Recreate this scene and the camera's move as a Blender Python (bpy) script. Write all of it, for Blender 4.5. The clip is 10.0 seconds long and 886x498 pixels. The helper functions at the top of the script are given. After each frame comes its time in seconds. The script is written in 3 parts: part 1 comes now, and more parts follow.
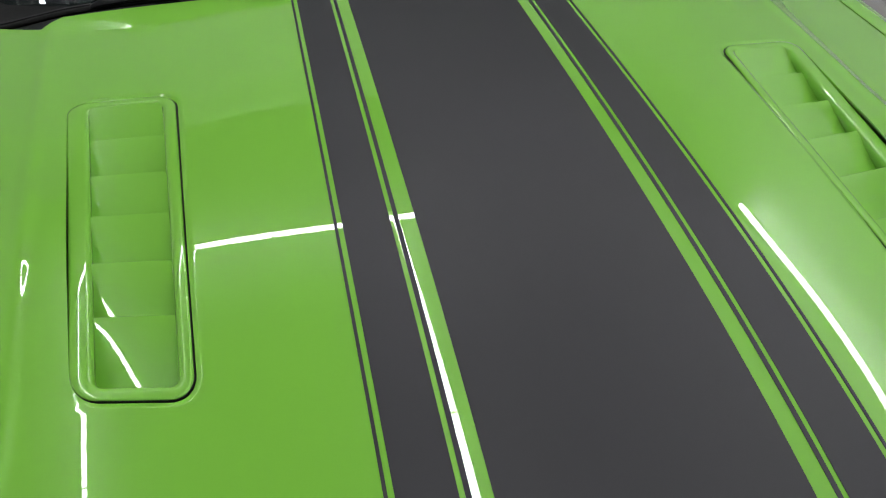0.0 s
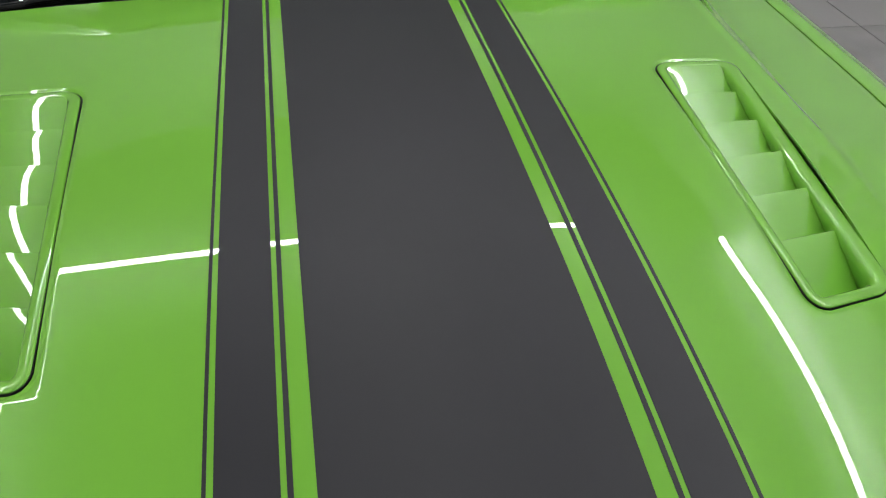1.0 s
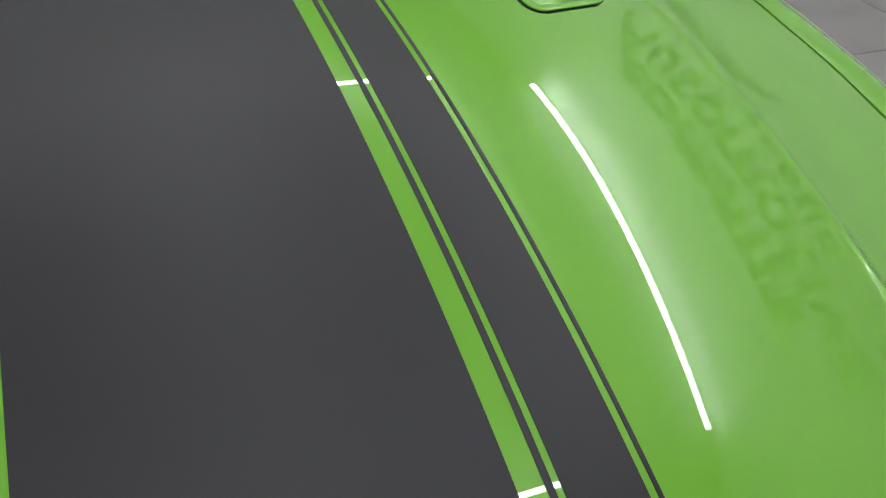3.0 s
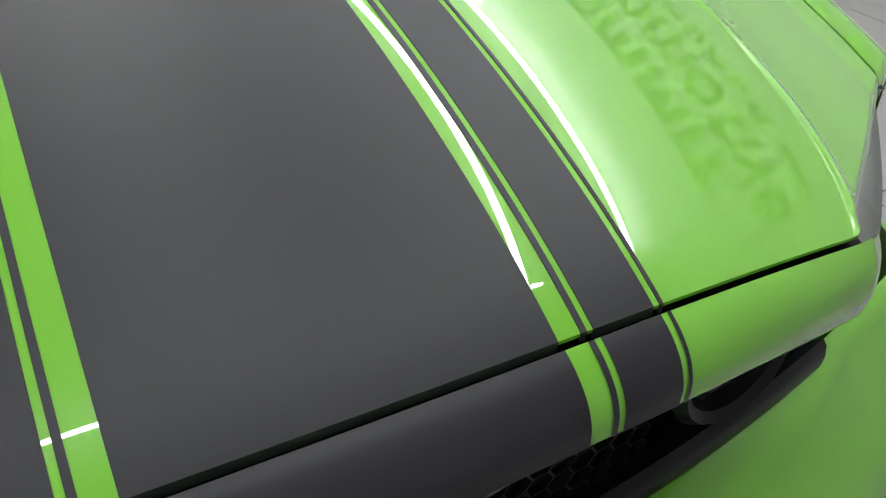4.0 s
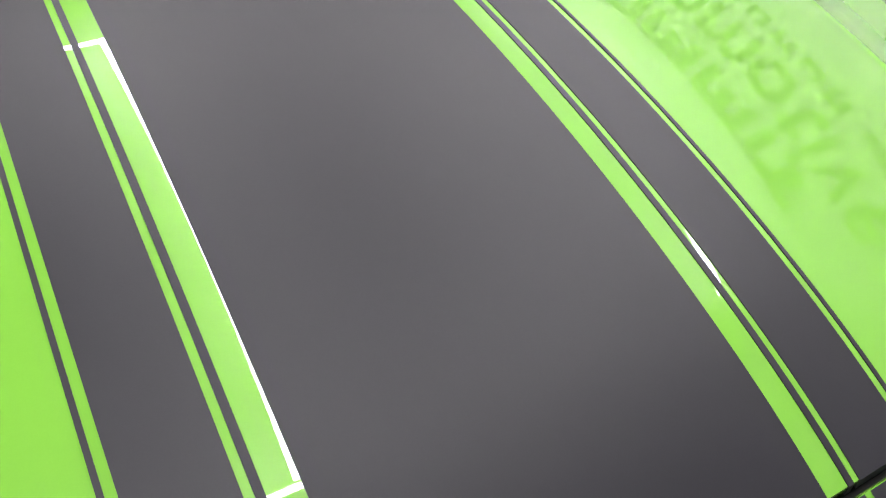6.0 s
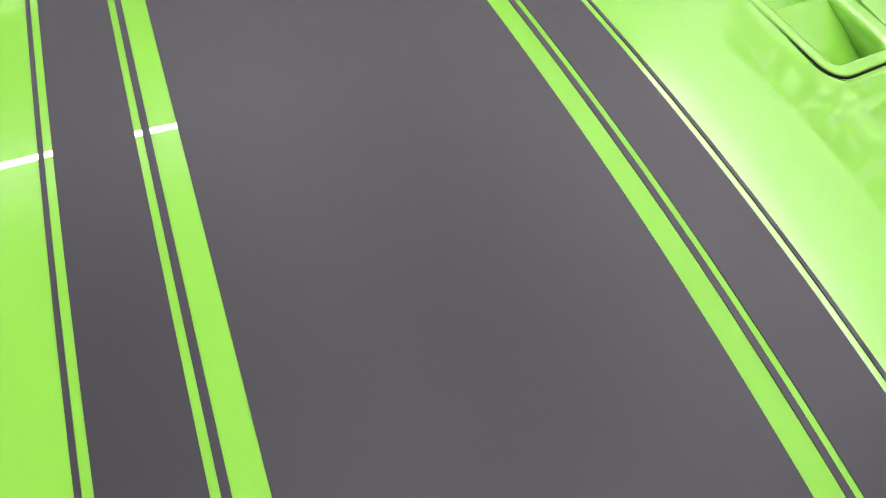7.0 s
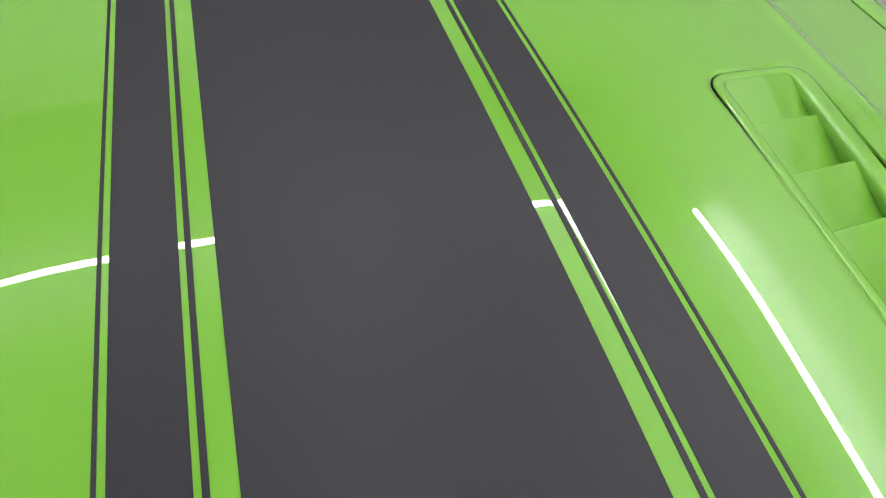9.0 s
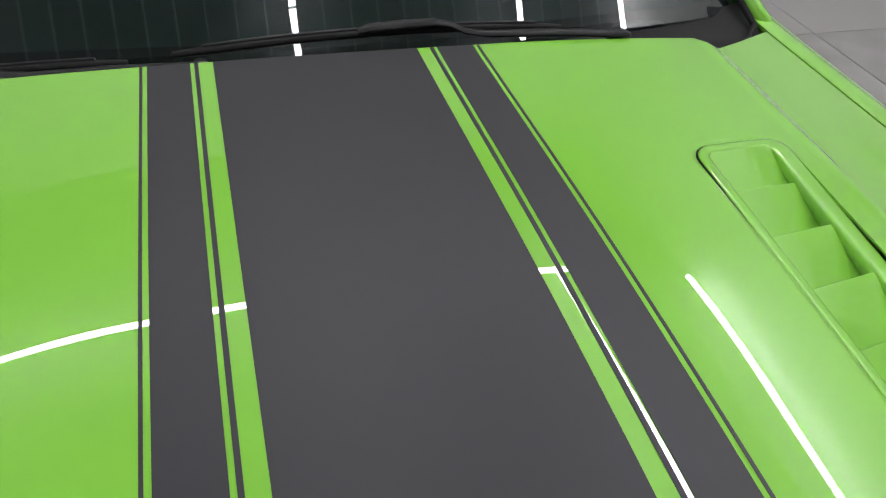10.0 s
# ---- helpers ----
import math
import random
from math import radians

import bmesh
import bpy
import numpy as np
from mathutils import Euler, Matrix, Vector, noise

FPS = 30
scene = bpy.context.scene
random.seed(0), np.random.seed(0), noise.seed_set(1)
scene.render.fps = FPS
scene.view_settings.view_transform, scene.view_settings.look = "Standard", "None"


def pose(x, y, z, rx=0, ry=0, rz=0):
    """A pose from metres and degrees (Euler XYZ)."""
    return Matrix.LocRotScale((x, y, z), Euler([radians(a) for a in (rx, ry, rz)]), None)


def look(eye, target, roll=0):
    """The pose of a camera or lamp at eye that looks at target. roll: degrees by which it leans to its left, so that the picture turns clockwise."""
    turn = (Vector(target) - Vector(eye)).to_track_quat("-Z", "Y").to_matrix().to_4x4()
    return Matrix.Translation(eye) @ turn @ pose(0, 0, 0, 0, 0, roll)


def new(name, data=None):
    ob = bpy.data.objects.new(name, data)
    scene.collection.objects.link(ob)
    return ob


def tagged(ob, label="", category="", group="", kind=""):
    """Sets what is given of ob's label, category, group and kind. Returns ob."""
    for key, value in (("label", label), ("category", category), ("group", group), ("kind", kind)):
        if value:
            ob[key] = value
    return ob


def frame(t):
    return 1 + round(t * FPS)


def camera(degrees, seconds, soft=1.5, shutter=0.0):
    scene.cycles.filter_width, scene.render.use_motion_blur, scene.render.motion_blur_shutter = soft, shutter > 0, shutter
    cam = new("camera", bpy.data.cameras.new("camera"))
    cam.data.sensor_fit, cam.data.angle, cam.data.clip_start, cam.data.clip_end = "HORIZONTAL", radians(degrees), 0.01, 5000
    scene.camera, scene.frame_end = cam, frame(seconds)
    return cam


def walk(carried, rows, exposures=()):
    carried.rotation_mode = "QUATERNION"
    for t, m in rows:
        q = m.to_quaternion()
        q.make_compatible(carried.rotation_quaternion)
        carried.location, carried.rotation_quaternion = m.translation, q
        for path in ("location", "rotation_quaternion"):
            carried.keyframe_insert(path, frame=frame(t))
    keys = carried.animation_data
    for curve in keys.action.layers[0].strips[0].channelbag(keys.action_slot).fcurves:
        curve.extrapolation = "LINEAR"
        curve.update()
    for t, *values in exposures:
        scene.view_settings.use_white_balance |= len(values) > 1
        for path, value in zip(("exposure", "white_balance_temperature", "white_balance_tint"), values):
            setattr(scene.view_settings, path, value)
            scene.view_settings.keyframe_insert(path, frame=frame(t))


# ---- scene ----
cam = camera(56.3, 10.0, soft=1.15)
PATH = [
    (0, (-0.2625, 0.1111, 1.5103), (-0.0851, 0.8482, 0.8582), 1.61),
    (0.5, (-0.1748, 0.1119, 1.5069), (-0.0073, 0.8641, 0.8696), 3.11),
    (1, (-0.1239, 0.0943, 1.4753), (0.0399, 0.8561, 0.8486), 2.86),
    (1.5, (-0.0892, 0.0703, 1.4236), (0.0653, 0.8397, 0.8037), 2.03),
    (2, (-0.0638, 0.0257, 1.3603), (0.1498, 0.7822, 0.7423), 3.88),
    (2.5, (-0.0455, -0.0176, 1.3099), (0.2339, 0.7179, 0.6926), 5.28),
    (2.7, (-0.0331, -0.0389, 1.2925), (0.2638, 0.6865, 0.6715), 4.90),
    (3.8, (-0.0965, -0.2789, 1.1457), (0.2978, 0.4341, 0.5659), 2.32),
    (4, (-0.1239, -0.2930, 1.1356), (0.2809, 0.4123, 0.5536), 2.43),
    (4.5, (-0.1910, -0.3107, 1.1217), (0.2282, 0.3763, 0.5281), 2.32),
    (5, (-0.2561, -0.3191, 1.0992), (0.1823, 0.3587, 0.5089), 3.03),
    (5.5, (-0.2575, -0.2708, 1.1203), (0.1819, 0.4014, 0.5243), 3.29),
    (5.7, (-0.2368, -0.2168, 1.1444), (0.1967, 0.4517, 0.5400), 3.03),
    (6.8, (-0.1484, 0.1514, 1.2682), (0.1506, 0.8077, 0.5755), 3.45),
    (7, (-0.1389, 0.2060, 1.2877), (0.1435, 0.8555, 0.5817), 3.58),
    (7.5, (-0.1147, 0.2430, 1.2963), (0.1234, 0.9099, 0.5902), 2.04),
    (8, (-0.0982, 0.3558, 1.3219), (0.1227, 1.0131, 0.6014), 3.97),
    (8.5, (-0.1023, 0.4497, 1.3716), (0.1136, 1.1073, 0.6498), 4.53),
    (9, (-0.1049, 0.4560, 1.4144), (0.1207, 1.1379, 0.7186), 4.93),
    (9.5, (-0.1168, 0.4466, 1.4522), (0.1183, 1.1585, 0.7904), 4.60),
    (10, (-0.1347, 0.4120, 1.4461), (0.1093, 1.1483, 0.8149), 4.45),
]
walk(cam, [(t, look(eye, target, roll)) for t, eye, target, roll in PATH],
     exposures=[(0, 0.0, 6500, 8), (2.7, 0.04, 6500, 7), (3.8, 0.46, 6500, 5), (4.2, 0.82, 6500, 4), (4.6, 1.08, 6550, 6), (5.0, 1.15, 6550, 8), (5.5, 1.13, 6600, 11), (7.2, 1.03, 6550, 18), (8.0, 0.72, 6600, 18), (8.6, 0.44, 6550, 15), (9.2, 0.33, 6500, 13), (10, 0.36, 6500, 12)])

# ---- light: white tubes under the ceiling, one frame of them over the bonnet ----
world = bpy.data.worlds.new("world")
scene.world = world
world.use_nodes = True
world.node_tree.nodes["Background"].inputs[0].default_value = (0.8, 0.85, 0.9, 1)
world.node_tree.nodes["Background"].inputs[1].default_value = 0.05
TUBE_Z, TUBE_POWER = 4.0, 39.0
ROOM = (-4.2, 3.35, -4.0, 6.5, 4.28)   # x0, x1, y0, y1, ceiling height


# ---- materials ----
def material(name, colour, rough=0.5, metal=0.0, coat=0.0, spec=0.5, vary=0.06, scale=6.0, bump=0.0, bump_scale=60.0,
             coat_rough=0.004, trans=0.0, ior=1.45, emit=None, power=0.0, per_object=0.0):
    """Principled surface with variation at two scales and a fine relief."""
    m = bpy.data.materials.new(name)
    m.use_nodes = True
    nt = m.node_tree
    b = nt.nodes["Principled BSDF"]
    b.inputs["Roughness"].default_value = rough
    b.inputs["Metallic"].default_value = metal
    b.inputs["Coat Weight"].default_value = coat
    b.inputs["Coat Roughness"].default_value = coat_rough
    b.inputs["Specular IOR Level"].default_value = spec
    b.inputs["Transmission Weight"].default_value = trans
    b.inputs["IOR"].default_value = ior
    geo = nt.nodes.new("ShaderNodeTexCoord")
    big, fine = nt.nodes.new("ShaderNodeTexNoise"), nt.nodes.new("ShaderNodeTexNoise")
    big.inputs["Scale"].default_value = scale
    fine.inputs["Scale"].default_value = bump_scale
    fine.inputs["Detail"].default_value = 4
    for n in (big, fine):
        nt.links.new(geo.outputs["Object"], n.inputs["Vector"])
    if vary:
        ramp = nt.nodes.new("ShaderNodeValToRGB")
        lo = [c * (1 - vary) for c in colour]
        hi = [min(1, c * (1 + vary)) for c in colour]
        ramp.color_ramp.elements[0].color, ramp.color_ramp.elements[1].color = (*lo, 1), (*hi, 1)
        ramp.color_ramp.elements[0].position, ramp.color_ramp.elements[1].position = 0.35, 0.65
        mix = nt.nodes.new("ShaderNodeMix")
        mix.inputs["Factor"].default_value = 0.35
        nt.links.new(big.outputs["Fac"], mix.inputs["A"])
        nt.links.new(fine.outputs["Fac"], mix.inputs["B"])
        source = mix.outputs["Result"]
        if per_object:
            info, add = nt.nodes.new("ShaderNodeObjectInfo"), nt.nodes.new("ShaderNodeMath")
            add.operation = "MULTIPLY_ADD"
            add.inputs[1].default_value = per_object
            nt.links.new(info.outputs["Random"], add.inputs[0])
            nt.links.new(source, add.inputs[2])
            source = add.outputs[0]
        nt.links.new(source, ramp.inputs["Fac"])
        nt.links.new(ramp.outputs["Color"], b.inputs["Base Color"])
    else:
        b.inputs["Base Color"].default_value = (*colour, 1)
    if bump:
        bp = nt.nodes.new("ShaderNodeBump")
        bp.inputs["Strength"].default_value = bump
        bp.inputs["Distance"].default_value = 0.002
        nt.links.new(fine.outputs["Fac"], bp.inputs["Height"])
        nt.links.new(bp.outputs["Normal"], b.inputs["Normal"])
    if emit:
        b.inputs["Emission Color"].default_value = (*emit, 1)
        b.inputs["Emission Strength"].default_value = power
    return m


PAINT = material("green_paint", (0.176, 0.445, 0.047), rough=0.2, coat=1.0, vary=0.02, scale=3.0, bump_scale=900, spec=0.12)
VINYL = material("matte_vinyl", (0.0228, 0.0220, 0.0268), rough=0.42, vary=0.06, scale=5.0, bump=0.03, bump_scale=900, spec=0.35)
BLACK = material("black_plastic", (0.0045, 0.0045, 0.005), rough=0.5, spec=0.18, vary=0.2, scale=30, bump=0.2, bump_scale=700)
SATIN = material("satin_black_trim", (0.0095, 0.0095, 0.0105), rough=0.32, spec=0.22, vary=0.15, scale=20, bump=0.05, bump_scale=900)
RUBBER = material("rubber", (0.0035, 0.0035, 0.0035), rough=0.55, spec=0.2, vary=0.2, scale=30)
CHROME = material("chrome", (0.15, 0.16, 0.14), rough=0.07, metal=1.0, vary=0.05, scale=40)
MESH = material("grey_grille_bars", (0.007, 0.007, 0.0075), spec=0.25, rough=0.4, vary=0.15, scale=40)
GLASS = material("tinted_glass", (0.10, 0.17, 0.15), rough=0.01, trans=1.0, ior=1.5, vary=0)
LENS = material("clear_lens", (0.8, 0.85, 0.85), rough=0.03, trans=1.0, ior=1.45, vary=0)
DASH = material("dashboard_plastic", (0.02, 0.02, 0.021), rough=0.6, vary=0.2, scale=20, bump=0.3, bump_scale=400)
SEAT = material("black_seat_cloth", (0.015, 0.015, 0.016), rough=0.8, vary=0.2, scale=40)
TILE = material("grey_floor_tile", (0.275, 0.258, 0.262), rough=0.22, vary=0.12, scale=4.0, bump=0.08, bump_scale=200, per_object=0.25)
GROUT = material("grout", (0.21, 0.20, 0.20), rough=0.9, vary=0.2, scale=20)
WALL = material("white_wall_paint", (0.60, 0.60, 0.60), rough=0.6, vary=0.04, scale=1.5, bump=0.1, bump_scale=120)
CEIL = material("dark_ceiling", (0.13, 0.13, 0.137), rough=0.8, vary=0.1, scale=2.0, bump=0.1, bump_scale=80)
PANEL = material("pale_bounce_panel", (0.6, 0.605, 0.61), rough=0.4, vary=0.15, scale=3.0, bump=0.05, bump_scale=90)
SIGN = material("sign_letters", (0.085, 0.09, 0.095), rough=0.5, vary=0.1, scale=8)
TUBE = material("lit_tube", (0.9, 0.9, 0.9), rough=0.4, vary=0, emit=(1.0, 1.0, 1.0), power=TUBE_POWER)
WIDE_TUBE = material("lit_wide_tube", (0.9, 0.9, 0.9), rough=0.4, vary=0, emit=(1.0, 1.0, 1.0), power=TUBE_POWER * 0.72)
STRIP = material("pale_strip", (0.36, 0.36, 0.36), rough=0.5, vary=0.08, scale=5)
CAP = material("tube_end_cap", (0.6, 0.6, 0.6), rough=0.4, vary=0.05)


# ---- mesh helpers ----
def finish(name, bm, mat, smooth=True):
    bmesh.ops.recalc_face_normals(bm, faces=bm.faces)
    me = bpy.data.meshes.new(name)
    bm.to_mesh(me)
    bm.free()
    if smooth:
        me.polygons.foreach_set("use_smooth", [True] * len(me.polygons))
        me.set_sharp_from_angle(angle=radians(38))
    me.materials.append(mat)
    return me


def part(name, bm, mat, parent=None, label="", smooth=True):
    """One mesh object, under a thing or under a part."""
    ob = new(name, finish(name, bm, mat, smooth))
    ob.parent = parent
    return tagged(ob, label=label)


def grid(fn, us, vs, skip=None):
    """A sheet through fn(u, v)."""
    bm = bmesh.new()
    rows = [[bm.verts.new(fn(u, v)) for u in us] for v in vs]
    for j in range(len(vs) - 1):
        for i in range(len(us) - 1):
            if skip and skip((us[i] + us[i + 1]) / 2, (vs[j] + vs[j + 1]) / 2):
                continue
            bm.faces.new((rows[j][i], rows[j][i + 1], rows[j + 1][i + 1], rows[j + 1][i]))
    loose = [v for v in bm.verts if not v.link_faces]
    bmesh.ops.delete(bm, geom=loose, context="VERTS")
    return bm


def thicken(bm, depth, down=Vector((0, 0, -1))):
    """Gives a sheet an edge: its border goes down by depth, and a second sheet closes it below."""
    r = bmesh.ops.extrude_face_region(bm, geom=list(bm.faces))
    bmesh.ops.translate(bm, vec=down * depth, verts=[g for g in r["geom"] if isinstance(g, bmesh.types.BMVert)])
    return bm


def steps(a, b, n):
    return [a + (b - a) * i / n for i in range(n + 1)]


def block(sx, sy, sz, bevel=0.0, at=(0, 0, 0), turn=None, segments=2):
    bm = bmesh.new()
    bmesh.ops.create_cube(bm, size=1, matrix=Matrix.Translation(at) @ (turn or Matrix()) @ Matrix.Diagonal((sx, sy, sz, 1)))
    if bevel:
        bmesh.ops.bevel(bm, geom=list(bm.edges), offset=bevel, segments=segments, affect="EDGES", profile=0.5)
    return bm


def sweep(points, radius, sides=10, flat=1.0):
    """A tube along points; radius may be a list."""
    bm = bmesh.new()
    rings = []
    pts = [Vector(p) for p in points]
    for i, p in enumerate(pts):
        d = (pts[min(i + 1, len(pts) - 1)] - pts[max(i - 1, 0)]).normalized()
        side = d.cross(Vector((0, 0, 1)))
        side = side.normalized() if side.length > 1e-4 else Vector((1, 0, 0))
        up = side.cross(d)
        r = radius[i] if isinstance(radius, (list, tuple)) else radius
        rings.append([bm.verts.new(p + side * r * math.cos(a) + up * r * flat * math.sin(a))
                      for a in [2 * math.pi * k / sides for k in range(sides)]])
    for a, b in zip(rings, rings[1:]):
        for k in range(sides):
            bm.faces.new((a[k], a[(k + 1) % sides], b[(k + 1) % sides], b[k]))
    bm.faces.new(rings[0][::-1])
    bm.faces.new(rings[-1])
    return bm


def join(*parts):
    out = bmesh.new()
    for b in parts:
        me = bpy.data.meshes.new("tmp")
        b.to_mesh(me)
        b.free()
        out.from_mesh(me)
        bpy.data.meshes.remove(me)
    return out


# ---- the bonnet's surface: x across, v from its front edge towards the windscreen, h above it ----
TILT, FRONT_Z = 0.33, 0.80
STRIPES = (0.1300, 0.1476, 0.1524, 0.1573, 0.2078, 0.2132, 0.2165)   # half widths of the stripe edges


def ramp_up(x, a, b):
    t = max(0.0, min(1.0, (x - a) / (b - a)))
    return t * t * (3 - 2 * t)


def ridge(v):
    return 0.498 + 0.057 * max(0.0, v) ** 1.3 - 0.062 * math.exp(-max(v, -0.1) / 0.1)


def crest(v):
    return 0.0008 + 0.0020 * (1 - ramp_up(v, 0.16, 0.36)) + 0.0022 * math.exp(-max(0.0, v) / 0.08) + 0.0012 * ramp_up(v, 0.7, 0.9)


# gentle swelling of the shoulder between the stripes and the ridge: rows by powers of the way out, columns by powers of v
SWELL = ((-0.0114, 0.0232, -0.1092, 0.1070), (0.0267, 0.0502, -0.0735, 0.0198), (-0.0210, -0.0109, -0.0153, 0.0397))


def soft(d, w):
    """0 before d = 0, d after it, rounded over w."""
    return w * math.log1p(math.exp(max(-30.0, min(30.0, d / w))))


def swell(ax, v):
    s = max(0.0, ax - 0.2) / 0.3
    s = s if s < 0.8 else 0.8 + 0.2 * math.tanh((s - 0.8) / 0.2)
    return (1 - ramp_up(v, 0.7, 1.0)) * sum(c * s ** (i + 2) * v ** j for i, line in enumerate(SWELL) for j, c in enumerate(line))


def surface(x, v, h=0.0):
    z = 0.1 * v - 0.3752 * v * v + 0.1051 * v ** 3 - 0.0820 * x * x - 0.00442 * math.exp(-max(v, -0.05) / 0.052)
    ax = abs(x)
    z -= 0.146 * max(0.0, ax - 0.156) ** 2 * (1 - ramp_up(v, 0.133, 0.674)) + 0.085 * max(0.0, ax - 0.25) ** 2
    z += 0.0336 * (v - 0.8) ** 2 * math.exp(-((v - 0.8) / 0.3) ** 2)
    d = ax - ridge(v)
    z += swell(ax, v) - 0.13 * soft(d, 0.006 + 0.006 * ramp_up(v, 0.35, 0.8)) + 0.155 * soft(d - 0.05, 0.02)
    z += crest(v) * math.exp(-(d / (0.005 + 0.004 * math.exp(-max(0.0, v) / 0.1) + 0.006 * ramp_up(v, 0.35, 0.8))) ** 2)
    z += h
    c, n = math.cos(TILT), math.sin(TILT)
    return Vector((x, c * v - n * z, n * v + c * z + FRONT_Z))


def front_edge(x):
    return 0.0537 * x * x


def rear_edge(x):
    return 1.362 + 0.0772 * x * x


def interp(t, table):
    if t <= table[0][0]:
        return table[0][1]
    for (a, p), (b, q) in zip(table, table[1:]):
        if t <= b:
            return p + (q - p) * (t - a) / (b - a)
    return table[-1][1]


SHUT = [(0.15, 0.700), (0.19, 0.711), (0.26, 0.721), (0.35, 0.724), (0.45, 0.716), (0.6, 0.704), (0.7, 0.708), (0.8, 0.715), (0.9, 0.722), (1.0, 0.729), (1.15, 0.738), (1.3, 0.746), (1.6, 0.758)]
EDGE_X = 0.436


def shut(v):
    return interp(v, SHUT)


# vent corners (x, v) on one side: front inner, front outer, rear inner, rear outer
VENT = ((0.362, 0.618), (0.468, 0.640), (0.388, 1.100), (0.523, 1.116))


def vent_xy(a, b):
    fi, fo, ri, ro = VENT
    x = (fi[0] * (1 - a) + fo[0] * a) * (1 - b) + (ri[0] * (1 - a) + ro[0] * a) * b
    v = (fi[1] * (1 - a) + fo[1] * a) * (1 - b) + (ri[1] * (1 - a) + ro[1] * a) * b
    return x, v


def vent_ab(x, v):
    """Where (x, v) lies in the vent: 0..1 across and along."""
    a, b = 0.5, 0.5
    for _ in range(12):
        px, pv = vent_xy(a, b)
        w = interp(b, [(0, VENT[1][0] - VENT[0][0]), (1, VENT[3][0] - VENT[2][0])])
        a += (x - px) / w
        b += (v - pv) / 0.48
    return a, b


# ---- room ----
def build_room():
    x0, x1, y0, y1, zc = ROOM
    base = part("floor", block(x1 - x0, y1 - y0, 0.1, at=((x0 + x1) / 2, (y0 + y1) / 2, -0.056)), GROUT, smooth=False)
    tagged(base, "grey tiled workshop floor with thin dark joints", "floor", kind="structure")
    for name, sx, sy, px, py, mat, lab in (
            ("wall_east", 0.2, y1 - y0 + 0.4, x1 + 0.1, (y0 + y1) / 2, WALL, "plain white painted workshop wall"),
            ("wall_west", 0.2, y1 - y0 + 0.4, x0 - 0.1, (y0 + y1) / 2, WALL, "plain painted workshop wall"),
            ("wall_north", x1 - x0, 0.2, (x0 + x1) / 2, y1 + 0.1, WALL, "plain painted workshop wall behind the car"),
            ("wall_south", x1 - x0, 0.2, (x0 + x1) / 2, y0 - 0.1, WALL, "plain painted workshop wall before the car")):
        tagged(part(name, block(sx, sy, zc, at=(px, py, zc / 2)), mat, smooth=False), lab, "wall", kind="structure")
    tagged(part("ceiling", block(x1 - x0 + 0.4, y1 - y0 + 0.4, 0.1, at=((x0 + x1) / 2, (y0 + y1) / 2, zc + 0.052)), CEIL, smooth=False),
           "dark grey workshop ceiling carrying light tubes", "ceiling", kind="structure")
    ribs = bmesh.new()
    n = int((x1 - x0) / 0.21)
    for i in range(n):
        bmesh.ops.create_cube(ribs, size=1, matrix=Matrix.Translation((x0 + 0.1 + i * 0.21, (y0 + y1) / 2, zc - 0.009)) @ Matrix.Diagonal((0.016, y1 - y0 - 0.02, 0.016, 1)))
    tagged(part("ceiling_trim", ribs, STRIP, smooth=False), "thin pale strips between the ceiling's dark panels", "trim", kind="structure")
    # unseen door before the car, added pale to bounce light onto the bumper
    doors = bmesh.new()
    for i in range(7):
        bmesh.ops.create_cube(doors, size=1, matrix=Matrix.Translation(((x0 + x1) / 2, y0 + 0.04, 0.23 + i * 0.45)) @ Matrix.Diagonal((6.4, 0.06, 0.43, 1)))
    tagged(part("bounce_door", doors, PANEL, smooth=False), "closed pale sectional door, added unseen to bounce light onto the bumper", "door", kind="structure")
    return base


def tube_lamp(x, y, along, length, r=0.0225, glow=TUBE, z=TUBE_Z):
    """A lit tube between two end caps, under the ceiling on two hangers."""
    rod = sweep([(0, -length / 2 + 0.003, 0), (0, length / 2 - 0.003, 0)], r, 16)
    lamp = new("tube_lamp")
    lamp.matrix_basis = pose(x, y, z, 0, 0, 0 if along == "y" else 90)
    tagged(lamp, "lit white light tube hanging under the ceiling", "lamp", group="ceiling light tubes")
    part("tube", rod, glow, lamp, "glowing white tube")
    for s in (-1, 1):
        part("end_cap", sweep([(0, s * (length / 2 - 0.003), 0), (0, s * length / 2, 0)], r + 0.002, 16), CAP, lamp)
        part("hanger", sweep([(0, s * (length / 2 - 0.2), 0.018), (0, s * (length / 2 - 0.2), ROOM[4] - z)], 0.004, 6), CAP, lamp)
    return lamp


def build_tubes():
    for x in (-2.27, 0.27, 2.03):
        for y in (0.88, 2.97):
            tube_lamp(x, y, "y", 2.082)
    for y in (-0.2, 3.99):
        for x, long in ((-1.455, 1.60), (0.05, 1.39), (1.45, 1.39)):
            tube_lamp(x, y, "x", long)
    # one more tube, unseen, added only to brighten the front bumper
    tube_lamp(-2.27, -2.4, "y", 2.082)
    for y in (0.935, 2.965):
        tube_lamp(3.20, y, "y", 2.024, 0.026, WIDE_TUBE, 4.12)


